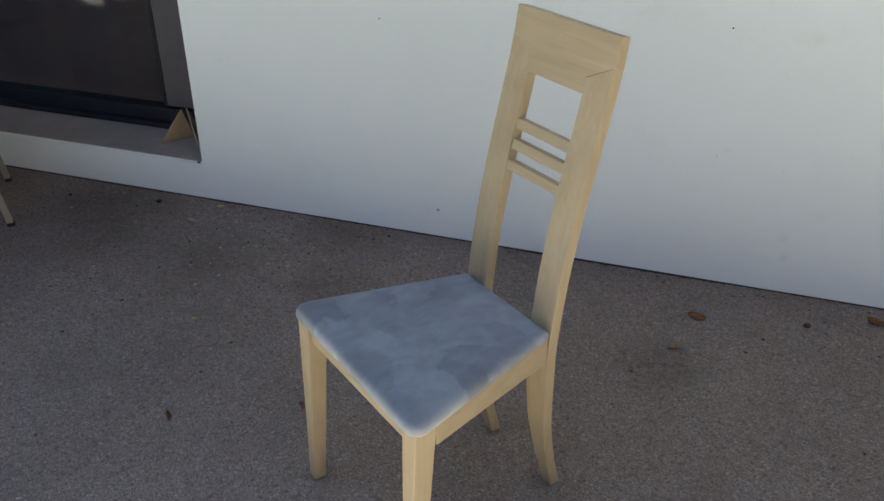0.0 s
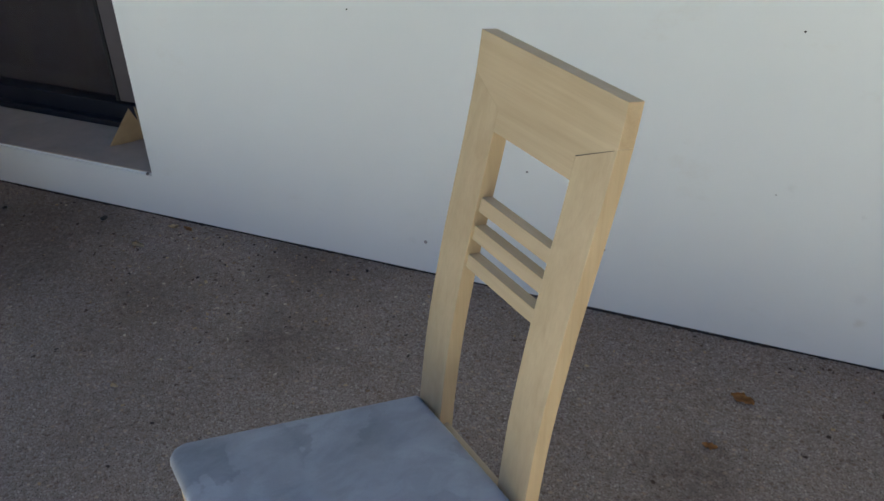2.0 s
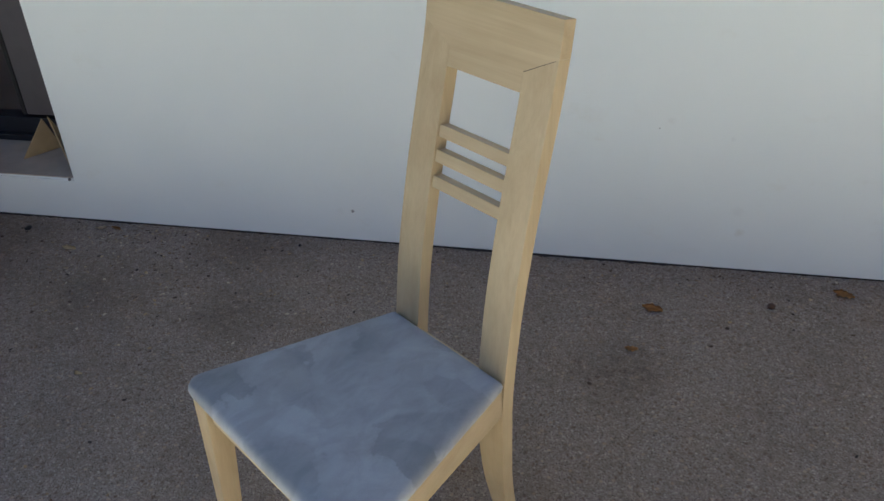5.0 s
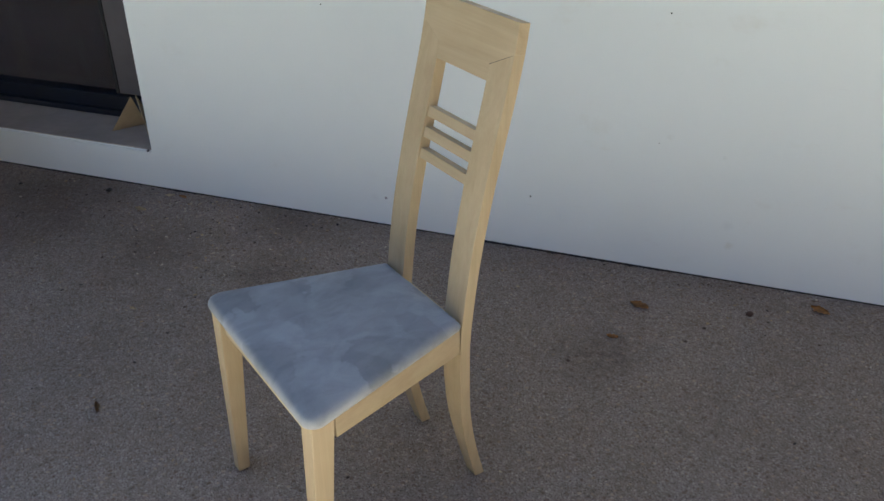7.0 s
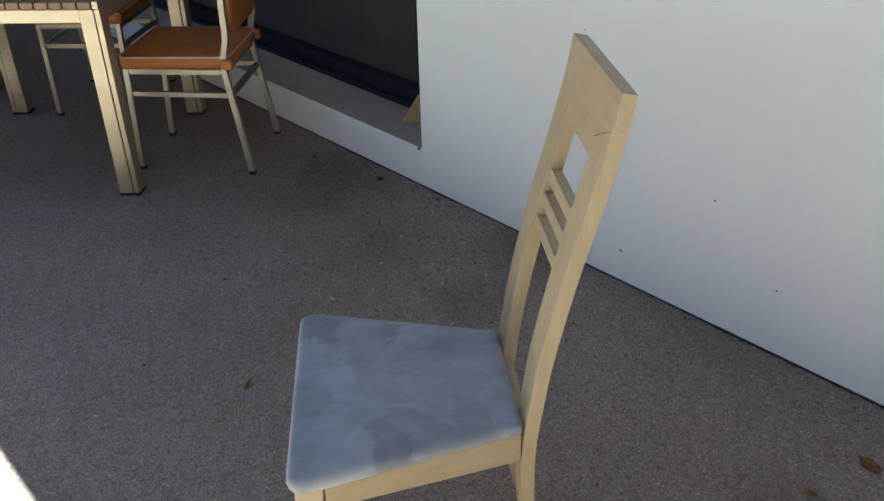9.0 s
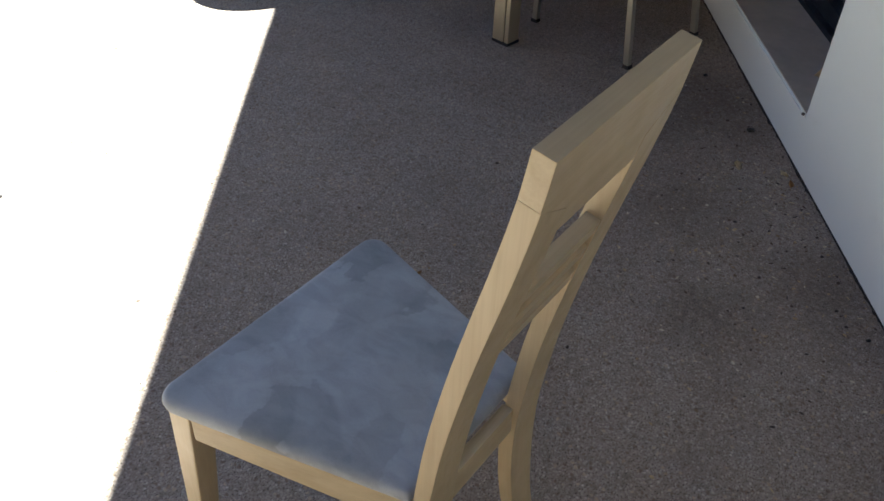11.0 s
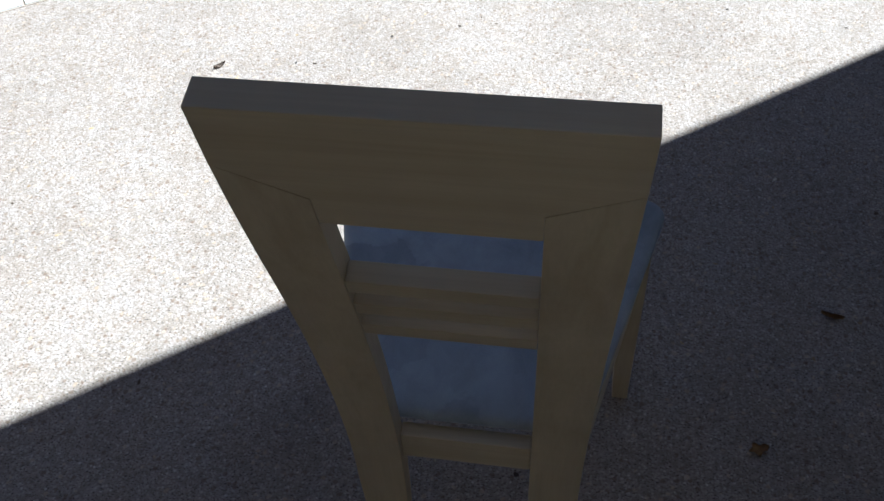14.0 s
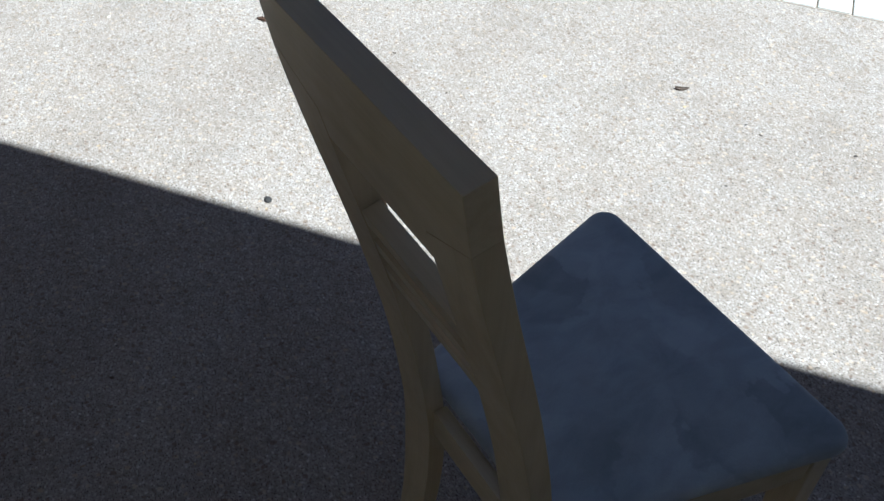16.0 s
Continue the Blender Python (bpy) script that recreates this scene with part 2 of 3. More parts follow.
def make_paver_stone():
    n = Nodes("pale_stone_paver", 0.8)
    info = n.t.nodes.new("ShaderNodeObjectInfo")
    tone = n.ramp(info.outputs["Random"], (0.0, (0.58, 0.54, 0.47)), (0.5, (0.64, 0.61, 0.55)), (1.0, (0.68, 0.66, 0.61)))
    base = n.mix(tone, n.ramp(n.noise(40, 5), (0.3, 0.86), (0.7, 1.08)), 0.8, "MULTIPLY")
    return n.done(base, None, n.bump(n.noise(150, 4), 0.3, 0.002))


CONCRETE, PAINT, SUEDE = make_concrete(), make_paint(), make_suede()
BEECH_UP = make_wood("pale_beech_upright", (0.405, 0.322, 0.203), (0.365, 0.285, 0.172), 2)
BEECH_ACROSS = make_wood("pale_beech_across", (0.405, 0.322, 0.203), (0.365, 0.285, 0.172), 0)
BEECH_DEEP = make_wood("pale_beech_lengthwise", (0.405, 0.322, 0.203), (0.365, 0.285, 0.172), 1)
TEAK = make_wood("weathered_slat_wood", (0.30, 0.19, 0.115), (0.20, 0.12, 0.07), 0, 0.55)
CHAMPAGNE = make_plain("champagne_anodised_metal", (0.53, 0.465, 0.345), 0.45, 0.9, 0.06, 9, 0.0)
STEEL = make_plain("brushed_steel_tube", (0.42, 0.39, 0.33), 0.45, 0.9, 0.06, 16, 0.0)
ORANGE = make_plain("orange_vinyl", (0.42, 0.15, 0.035), 0.48, 0.0, 0.14, 9, 0.15, 500)
PIPING = make_plain("pale_piping", (0.62, 0.50, 0.38), 0.5)
RUBBER = make_plain("black_rubber", (0.014, 0.014, 0.015), 0.6)
NAVY = make_plain("navy_frame_enamel", (0.007, 0.010, 0.020), 0.38, 0.0, 0.25, 6)
GREYFRAME = make_plain("dark_grey_frame", (0.120, 0.108, 0.110), 0.5, 0.0, 0.15, 6)
BLIND = make_plain("grey_brown_blind", (0.150, 0.128, 0.122), 0.9, 0.0, 0.2, 3, 0.3, 700)
SILLTILE = make_plain("beige_sill_render", (0.44, 0.385, 0.32), 0.75, 0.0, 0.12, 11, 0.2, 200)
CARD = make_plain("brown_cardboard", (0.42, 0.32, 0.19), 0.85, 0.0, 0.10, 18, 0.1, 400)
SWIRL, GLASS, PAVER = make_swirls(), make_glass(), make_paver_stone()
DARKWOOD = make_plain("black_stained_wood", (0.018, 0.014, 0.012), 0.45)
LINEN = make_plain("pale_linen", (0.30, 0.245, 0.195), 0.9, 0.0, 0.10, 8, 0.3, 500)
FLEECE = make_plain("cream_fleece", (0.33, 0.275, 0.185), 0.95, 0.0, 0.25, 30, 0.8, 160)
DRYLEAF = make_plain("dry_brown_leaf", (0.40, 0.20, 0.065), 0.75, 0.0, 0.35, 60, 0.5, 300)
PALELEAF = make_plain("dry_straw_leaf", (0.58, 0.46, 0.28), 0.8, 0.0, 0.3, 60, 0.5, 300)
DARKBIT = make_plain("dark_debris", (0.022, 0.018, 0.015), 0.85, 0.0, 0.4, 60, 0.5, 300)
GREYLEAF = make_plain("grey_brown_leaf", (0.15, 0.105, 0.075), 0.8, 0.0, 0.35, 60, 0.5, 300)
WITHERED = make_plain("withered_brown_leaf", (0.30, 0.165, 0.065), 0.8, 0.0, 0.35, 60, 0.5, 300)
PLUG = make_plain("weathered_grey_plug", (0.36, 0.36, 0.35), 0.6, 0.0, 0.4, 160, 0.3, 300)
POD = make_plain("brown_seed_pod", (0.075, 0.035, 0.018), 0.7, 0.0, 0.35, 60, 0.5, 300)
SOIL = make_plain("dark_joint_grit", (0.030, 0.025, 0.021), 0.95, 0.0, 0.45, 50, 0.9, 200)
SAND = make_plain("pale_jointing_sand", (0.27, 0.215, 0.165), 0.95, 0.0, 0.2, 50, 0.6, 200)


def make_litter_tone():
    n = Nodes("mixed_litter", 0.85)
    geo = n.t.nodes.new("ShaderNodeNewGeometry")
    tone = n.ramp(geo.outputs["Random Per Island"], (0.0, (0.022, 0.016, 0.012)), (0.42, (0.085, 0.052, 0.028)), (0.60, (0.28, 0.19, 0.10)), (0.82, (0.36, 0.26, 0.14)), (0.97, (0.50, 0.43, 0.32)))
    return n.done(n.mix(tone, n.ramp(n.noise(200, 3), (0.3, 0.7), (0.7, 1.2)), 0.7, "MULTIPLY"))


LITTER = make_litter_tone()
ROOFING = make_plain("roof_sheet", (0.30, 0.30, 0.30), 0.6, 0.2)
DARK_LINING = make_plain("dark_unseen_lining", (0.10, 0.065, 0.04), 0.6)
# for the added, unseen walls that hold back light
BLOCKER = make_plain("dark_light_blocker", (0.085, 0.060, 0.042), 0.8)


# ---- mesh helpers ----
def part(name, bm, material, parent=None, label="", smooth=False):
    """Links a bmesh as one mesh object, under a thing or a part."""
    me = bpy.data.meshes.new(name)
    bmesh.ops.recalc_face_normals(bm, faces=bm.faces)
    bm.to_mesh(me)
    bm.free()
    me.materials.append(material)
    if smooth:
        me.shade_smooth()
    ob = new(name, me)
    if parent:
        ob.parent = parent
    if label:
        tagged(ob, label)
    return ob


def thing(name, m, label, category, group=""):
    ob = new(name)
    ob.matrix_world = m
    ob.empty_display_size = 0.1
    return tagged(ob, label, category, group)


def soften(bm, width, segments=2, angle=30):
    edges = [e for e in bm.edges if len(e.link_faces) == 2 and e.calc_face_angle() > radians(angle)]
    bmesh.ops.bevel(bm, geom=edges, offset=width, segments=segments, profile=0.6, affect="EDGES", clamp_overlap=True)
    return bm


def block(size, centre=(0, 0, 0), width=0.002, segments=2, m=None):
    bm = bmesh.new()
    bmesh.ops.create_cube(bm, size=1, matrix=Matrix.Translation(centre) @ Matrix.Diagonal((*size, 1)))
    if width:
        soften(bm, width, segments)
    if m:
        bm.transform(m)
    return bm


def prism(bottom, top, width=0.002, segments=2):
    """A solid between two rings of points with the same count."""
    bm = bmesh.new()
    a, b = [bm.verts.new(p) for p in bottom], [bm.verts.new(p) for p in top]
    bm.faces.new(a[::-1]), bm.faces.new(b)
    for i in range(len(a)):
        j = (i + 1) % len(a)
        bm.faces.new((a[i], a[j], b[j], b[i]))
    bmesh.ops.recalc_face_normals(bm, faces=bm.faces)
    if width:
        soften(bm, width, segments)
    return bm


def bar(points, w, d, width=0.002, side=Vector((1, 0, 0))):
    """A rectangular tube that follows points; w across along side, d the other way."""
    bm = bmesh.new()
    pts, rings = [Vector(p) for p in points], []
    for i, p in enumerate(pts):
        way = (pts[min(i + 1, len(pts) - 1)] - pts[max(i - 1, 0)]).normalized()
        s = (side - way * side.dot(way)).normalized()
        o = way.cross(s)
        rings.append([bm.verts.new(p + s * (a * w / 2) + o * (b * d / 2)) for a, b in ((-1, -1), (1, -1), (1, 1), (-1, 1))])
    for r, q in zip(rings, rings[1:]):
        for i in range(4):
            bm.faces.new((r[i], r[(i + 1) % 4], q[(i + 1) % 4], q[i]))
    bm.faces.new(rings[0]), bm.faces.new(rings[-1])
    bmesh.ops.recalc_face_normals(bm, faces=bm.faces)
    if width:
        soften(bm, width, 2, 50)
    return bm


def lathe_ring(outline, levels):
    """Stacked copies of an outline, each level given as (function of a point, z), capped below and above."""
    bm = bmesh.new()
    rings = [[bm.verts.new(f(x, y)) for x, y in outline] for f in levels]
    n = len(outline)
    for r, q in zip(rings, rings[1:]):
        for i in range(n):
            bm.faces.new((r[i], r[(i + 1) % n], q[(i + 1) % n], q[i]))
    bm.faces.new(rings[0][::-1])
    bm.faces.new(rings[-1])
    return bm


def rounded(corners, radius, steps=7):
    """The outline of a polygon with rounded corners."""
    out, n = [], len(corners)
    for i, c in enumerate(corners):
        c, a, b = Vector(c), Vector(corners[i - 1]), Vector(corners[(i + 1) % n])
        r = radius[i] if isinstance(radius, tuple) else radius
        u, v = (a - c).normalized(), (b - c).normalized()
        half = u.angle(v) / 2
        reach = r / math.tan(half)
        mid = c + (u + v).normalized() * (r / math.sin(half))
        p, q = c + u * reach - mid, c + v * reach - mid
        whole = p.angle(q)
        for k in range(steps + 1):
            f = k / steps
            d = (p * math.sin((1 - f) * whole) + q * math.sin(f * whole)) / math.sin(whole)
            out.append(tuple(mid + d))
    return out


# ---- the house and the ground ----


def housed(bm):
    bm.transform(HOUSE)
    return bm


def make_ground():
    bm = bmesh.new()
    steps = [-900, -200, -60, -20, -8, -4, -2, 0, 2, 4, 8, 20, 60, 200, 900]
    grid = [[bm.verts.new((x, y, 0)) for x in steps] for y in steps]
    for r, q in zip(grid, grid[1:]):
        for i in range(len(steps) - 1):
            bm.faces.new((r[i], r[i + 1], q[i + 1], q[i]))
    return tagged(part("ground", bm, CONCRETE), "grey exposed aggregate concrete patio floor, partly in shade", "patio floor", kind="structure")


def make_wall():
    """The front wall with its window opening cut through, built of butted panels in one mesh."""
    left, right, top, sill, head, face, back = -7.0, 7.0, 2.9, 0.148, 2.15, -0.014, 0.30
    a, b = -3.9, 0.012
    bm = bmesh.new()
    xs, zs = [left, a, b, right], [-0.05, sill, head, top]
    front = [[bm.verts.new((x, face, z)) for x in xs] for z in zs]
    rear = [[bm.verts.new((x, back, z)) for x in xs] for z in zs]
    for i in range(3):
        for j in range(3):
            if i == 1 and j == 1:
                continue
            bm.faces.new((front[i][j], front[i][j + 1], front[i + 1][j + 1], front[i + 1][j]))
            bm.faces.new((rear[i][j], rear[i + 1][j], rear[i + 1][j + 1], rear[i][j + 1]))
    hole = [(1, 1), (1, 2), (2, 2), (2, 1)]
    for (i, j), (k, l) in zip(hole, hole[1:] + hole[:1]):
        bm.faces.new((front[i][j], front[k][l], rear[k][l], rear[i][j]))
    for row in (0, 3):
        for j in range(3):
            bm.faces.new((front[row][j], front[row][j + 1], rear[row][j + 1], rear[row][j]))
    for col in (0, 3):
        for i in range(3):
            bm.faces.new((front[i][col], front[i + 1][col], rear[i + 1][col], rear[i][col]))
    bmesh.ops.recalc_face_normals(bm, faces=bm.faces)
    edges = [e for e in bm.edges if all(abs(v.co.y - face) < 1e-5 for v in e.verts)
             and all(a - 1e-4 <= v.co.x <= b + 1e-4 and sill - 1e-4 <= v.co.z <= head + 1e-4 for v in e.verts)]
    bmesh.ops.bevel(bm, geom=edges, offset=0.005, segments=2, affect="EDGES")
    wall = tagged(part("wall_north", housed(bm), PAINT), "white painted rendered house wall with faint smudges", "wall", kind="structure")
    for name, x in (("wall_west", left + 0.15), ("wall_east", right - 0.15)):
        tagged(part(name, housed(block((0.3, 5.0, 2.9), (x, 0.302 + 2.5, 1.45), 0)), PAINT), "white painted rendered side wall", "wall", kind="structure")
    tagged(part("wall_south", housed(block((13.4, 0.3, 2.9), (0, 5.15, 1.45), 0)), PAINT), "white painted rendered far house wall", "wall", kind="structure")
    return wall


def make_roof():
    rise, low, west, east = 0.30, 2.35, -1.201, -1.083
    bm = prism([(-7.4, west, low), (7.4, east, low), (7.4, 5.6, low), (-7.4, 5.6, low)],
               [(-7.4, west, low + 0.14), (7.4, east, low + 0.14), (7.4, 5.6, low + 0.2 + rise * 6.4), (-7.4, 5.6, low + 0.2 + rise * 6.4)], 0)
    roof = tagged(part("roof", housed(bm), ROOFING), "grey sheet roof with a wide eave over the patio", "roof", kind="structure")
    # unseen lining, coloured dark so the eave bounces little light down
    ring = [(-7.35, west + 0.01), (7.35, east + 0.01), (7.35, -0.02), (-7.35, -0.02)]
    bm = prism([(x, y, low - 0.016) for x, y in ring], [(x, y, low - 0.004) for x, y in ring], 0)
    tagged(part("ceiling", housed(bm), DARK_LINING), "unseen dark lining added under the eave to cut bounced light", "ceiling", kind="structure")
    # unseen wall added beyond the bench, keeps light off the table end
    tagged(part("wall_screen", housed(block((0.10, 2.30, 2.30), (-4.05, -1.18, 1.15), 0)), BLOCKER), "unseen dark wall added to darken the table end of the patio", "wall", kind="structure")
    # unseen walls added on three sides to hide low sky and deepen the shade
    for size, centre in (((15.0, 0.1, 4.0), (0, -7.55, 2.0)), ((0.1, 7.4, 4.0), (-7.45, -3.78, 2.0)), ((0.1, 7.4, 4.0), (7.45, -3.78, 2.0))):
        tagged(part("wall_garden", housed(block(size, centre, 0)), BLOCKER), "unseen dark wall added round the garden to cut sky light", "wall", kind="structure")
    return roof


def make_window():
    win = tagged(new("window_1"), "wide dark window with navy frame, blind drawn behind glass", "window", kind="structure")
    win.matrix_world = HOUSE
    y = 0.245
    a, b, lo, hi = -3.9, 0.012, 0.150, 2.15
    part("window_sill", block((b - a - 0.006, 0.238, 0.004), ((a + b) / 2, 0.113, lo - 0.0014), 0.0008), SILLTILE, win, "beige rendered sill")
    part("bottom_rail", block((b - a - 0.01, 0.060, 0.078), ((a + b) / 2, y + 0.028, lo + 0.0405), 0.004), NAVY, win, "navy enamelled bottom rail")
    part("lower_track", block((b - a - 0.01, 0.030, 0.022), ((a + b) / 2, y - 0.012, lo + 0.0125), 0.003), NAVY, win)
    part("side_stile", block((0.300, 0.050, hi - lo - 0.095), (b - 0.1545, y + 0.030, (lo + hi) / 2 + 0.04), 0.004), GREYFRAME, win, "dark grey side stile")
    part("side_gasket", block((0.014, 0.056, hi - lo - 0.095), (b - 0.312, y + 0.030, (lo + hi) / 2 + 0.04), 0.003), RUBBER, win)
    part("far_stile", block((0.115, 0.050, hi - lo - 0.095), (a + 0.062, y + 0.030, (lo + hi) / 2 + 0.04), 0.004), GREYFRAME, win)
    part("top_rail", block((b - a - 0.405, 0.050, 0.07), ((a + b) / 2 - 0.083, y + 0.030, hi - 0.040), 0.004), NAVY, win)
    pane = part("pane", block((b - a - 0.416, 0.005, hi - lo - 0.17), ((a + b) / 2 - 0.088, y + 0.034, (lo + hi) / 2 + 0.005), 0), GLASS, win, "dark reflecting glass pane")
    pane.visible_shadow = False
    part("blind", block((b - a - 0.02, 0.004, hi - lo - 0.03), ((a + b) / 2, y + 0.072, (lo + hi) / 2), 0), BLIND, win, "grey-brown blind behind the glass")
    return win


def make_joint():
    """The gritty open joint where the patio meets the wall."""
    rng, bm = random.Random(5), bmesh.new()
    old = None
    for i in range(701):
        x = -4.5 + i * 0.0125
        w = 0.0026 + 0.007 * max(0, noise.noise((x * 4, 0.3, 0)) + 0.12) + 0.006 * rng.random() ** 6
        row = [bm.verts.new((x, -0.0135, 0.0045)), bm.verts.new((x, -0.0145 - w, 0.0012))]
        if old:
            bm.faces.new((old[0], row[0], row[1], old[1]))
        old = row
    return tagged(part("trim", housed(bm), SOIL), "dark gritty joint between wall and patio", "joint", kind="structure")


make_ground()
make_wall()
make_roof()
make_window()
make_joint()


# ---- the beech dining chair ----
PROFILE = ((0.0, 0.2545), (0.10, 0.2265), (0.20, 0.2040), (0.27, 0.1955), (0.35, 0.1915), (0.42, 0.1920), (0.50, 0.1995), (0.602, 0.2135),
           (0.726, 0.238), (0.819, 0.260), (0.903, 0.281), (0.986, 0.2995), (1.042, 0.3085))
CX = 0.0035


def sweep(z):
    """How far back the front face of the stiles lies at height z: a smooth curve."""
    for i in range(len(PROFILE) - 1):
        (z0, y0), (z1, y1) = PROFILE[i], PROFILE[i + 1]
        if z <= z1 or i == len(PROFILE) - 2:
            za, ya = PROFILE[max(i - 1, 0)]
            zb, yb = PROFILE[min(i + 2, len(PROFILE) - 1)]
            m0, m1 = (y1 - ya) / (z1 - za), (yb - y0) / (zb - z0)
            h = z1 - z0
            f = (z - z0) / h
            return (y0 * (2 * f ** 3 - 3 * f * f + 1) + h * m0 * (f ** 3 - 2 * f * f + f) + y1 * (3 * f * f - 2 * f ** 3) + h * m1 * (f ** 3 - f * f))


def curved_panel(points, faces, depth=0.024, back=0.0, width=0.0008):
    """A flat figure in x and z, bent to the stiles' curve and given depth."""
    bm = bmesh.new()
    f = [bm.verts.new((x, sweep(z) + back, z)) for x, z in points]
    r = []
    for x, z in points:
        lean = (sweep(z + 0.01) - sweep(z - 0.01)) / 0.02 * min(1, max(0, (z - 0.1) / 0.2)) if z < 1.02 else 0.19
        r.append(bm.verts.new((x, sweep(z) + back + depth, z - depth * lean)))
    count = {}
    for face in faces:
        bm.faces.new([f[i] for i in face])
        bm.faces.new([r[i] for i in face[::-1]])
        for i, j in zip(face, face[1:] + face[:1]):
            count.setdefault(frozenset((i, j)), []).append((i, j))
    for uses in count.values():
        if len(uses) == 1:
            i, j = uses[0]
            bm.faces.new((f[j], f[i], r[i], r[j]))
    bmesh.ops.recalc_face_normals(bm, faces=bm.faces)
    edges = []
    for e in bm.edges:
        a, b = (v.co for v in e.verts)
        mitre = min(a.z, b.z) > 0.92 and abs(a.x - b.x) > 0.02 and abs(a.z - b.z) > 0.02
        if len(e.link_faces) == 2 and e.calc_face_angle() > radians(40) and not mitre:
            edges.append(e)
    if width:
        bmesh.ops.bevel(bm, geom=edges, offset=width, segments=2, profile=0.6, affect="EDGES", clamp_overlap=True)
    return bm


def stile(parent, s, foot_in, foot_out):
    """Back leg and stile in one curved piece; s is the side."""
    inner, outer = CX + s * 0.0775, CX + s * 0.138
    rows = []
    for i in range(34):
        z = 0.004 + i * (0.952 - 0.004) / 33
        k = min(1, z / 0.36)
        k = k * k * (3 - 2 * k)
        rows.append(((foot_in + (inner - foot_in) * k, z), (foot_out + (outer - foot_out) * k, z)))
    rows.append(((inner, 0.9569), (outer, 0.9879)))
    points = [p for r in rows for p in r]
    faces = [(2 * i, 2 * i + 1, 2 * i + 3, 2 * i + 2) for i in range(len(rows) - 1)]
    ob = part("back_leg", curved_panel(points, faces), BEECH_UP, parent)
    mid = (foot_in + foot_out) / 2
    part("foot_pad", block((abs(foot_out - foot_in) - 0.006, 0.018, 0.005), (mid, sweep(0) + 0.012, 0.0026), 0.001), RUBBER, ob)
    return ob


def make_dining_chair():
    chair = thing("dining_chair", Matrix(), "pale beech dining chair with grey brushed suede seat", "chair")
    stile(chair, 1, 0.086, 0.120)
    stile(chair, -1, -0.098, -0.132)
    i, o, low, notch, side, top = 0.0773, 0.1383, 0.927, 0.957, 0.988, 1.042
    zs = [low, notch, side, 1.015, top]
    points = [(CX - i, z) for z in zs] + [(CX + i, z) for z in zs]
    faces = [(k, k + 5, k + 6, k + 1) for k in range(4)]
    for s in (-1, 1):
        n = len(points)
        points += [(CX + s * o, z) for z in zs[2:]]
        j = 0 if s < 0 else 5
        faces += [(j + 1, n, j + 2), (j + 2, n, n + 1, j + 3), (j + 3, n + 1, n + 2, j + 4)]
    part("top_rail", curved_panel(points, faces, 0.0235, 0.0002), BEECH_ACROSS, chair, "broad pale beech head rail")
    # the mitred joints have opened: in front on one side, behind on the other
    for s, back, reach in ((1, -0.0003, 0.92), (-1, 0.0235, 0.55)):
        x0, x1, z0, z1 = CX + s * i, CX + s * (i + (o - i) * reach), notch, notch + (side - notch) * reach
        points = [(x0, z0 - 0.0006), (x1, z1 - 0.0004), (x1, z1 + 0.0003), (x0, z0 + 0.0006)]
        part("joint_gap", curved_panel(points, [(0, 1, 2, 3)], 0.0010, back, 0), DARKWOOD, chair, "dark opened joint line")
    for z0, z1 in ((0.815, 0.835), (0.774, 0.794), (0.731, 0.751)):
        points = [(CX - 0.077, z0), (CX + 0.077, z0), (CX + 0.077, z1), (CX - 0.077, z1)]
        part("back_slat", curved_panel(points, [(0, 1, 2, 3)], 0.0190, 0.0045), BEECH_ACROSS, chair)
    part("rear_rail", block((0.1545, 0.019, 0.050), (CX, 0.2, 0.426), 0.002), BEECH_ACROSS, chair)
    # front legs taper towards the feet
    for s, fx, fy in ((1, 0.2135, -0.187), (-1, -0.2165, -0.169)):
        x1, x0 = CX + s * 0.2205, CX + s * 0.177
        y0, y1 = -0.1795, -0.1345
        h = 0.0135
        top_ring = [(min(x0, x1), y0, 0.4550), (max(x0, x1), y0, 0.4550), (max(x0, x1), y1, 0.4550), (min(x0, x1), y1, 0.4550)]
        foot = [(fx - h, fy - h, 0.004), (fx + h, fy - h, 0.004), (fx + h, fy + h, 0.004), (fx - h, fy + h, 0.004)]
        leg = part("front_leg", prism(foot, top_ring, 0.003), BEECH_UP, chair)
        part("foot_pad", block((0.020, 0.020, 0.005), (fx, fy, 0.0026), 0.001), RUBBER, leg)
    part("front_apron", block((0.351, 0.020, 0.0440), (CX, -0.1625, 0.4330), 0.002), BEECH_ACROSS, chair)
    for s in (1, -1):
        a, b = Vector((CX + s * 0.2185, -0.1330, 0)), Vector((CX + s * 0.1375, 0.1905, 0))
        way = (b - a).normalized()
        inward = Vector((way.y, -way.x, 0)) * (-s)
        ring = [a, b, b + inward * 0.020, a + inward * 0.020]
        bm = prism([(p.x, p.y, 0.410 if p.y < 0 else 0.396) for p in ring], [(p.x, p.y, 0.4551) for p in ring], 0.002)
        part("side_apron", bm, BEECH_DEEP, chair)
    # the upholstered seat: rounded wedge outline, soft edge, slightly domed
    outline = rounded([(CX - 0.2400, -0.1865), (CX + 0.2375, -0.1925), (CX + 0.1405, 0.1915), (CX - 0.1350, 0.1915)], (0.026, 0.026, 0.006, 0.006), 8)
    mid = Vector((0.0, -0.015))

    def level(inset, z, dome=0.0):
        def f(x, y):
            p = Vector((x, y))
            d = p - mid
            q = mid + d * max(0.0, 1 - inset / d.length) if inset < 1 else mid
            return (q.x, q.y, z + (0.0005 - 0.0150 * q.y) * (z - 0.4556) / 0.03)
        return f
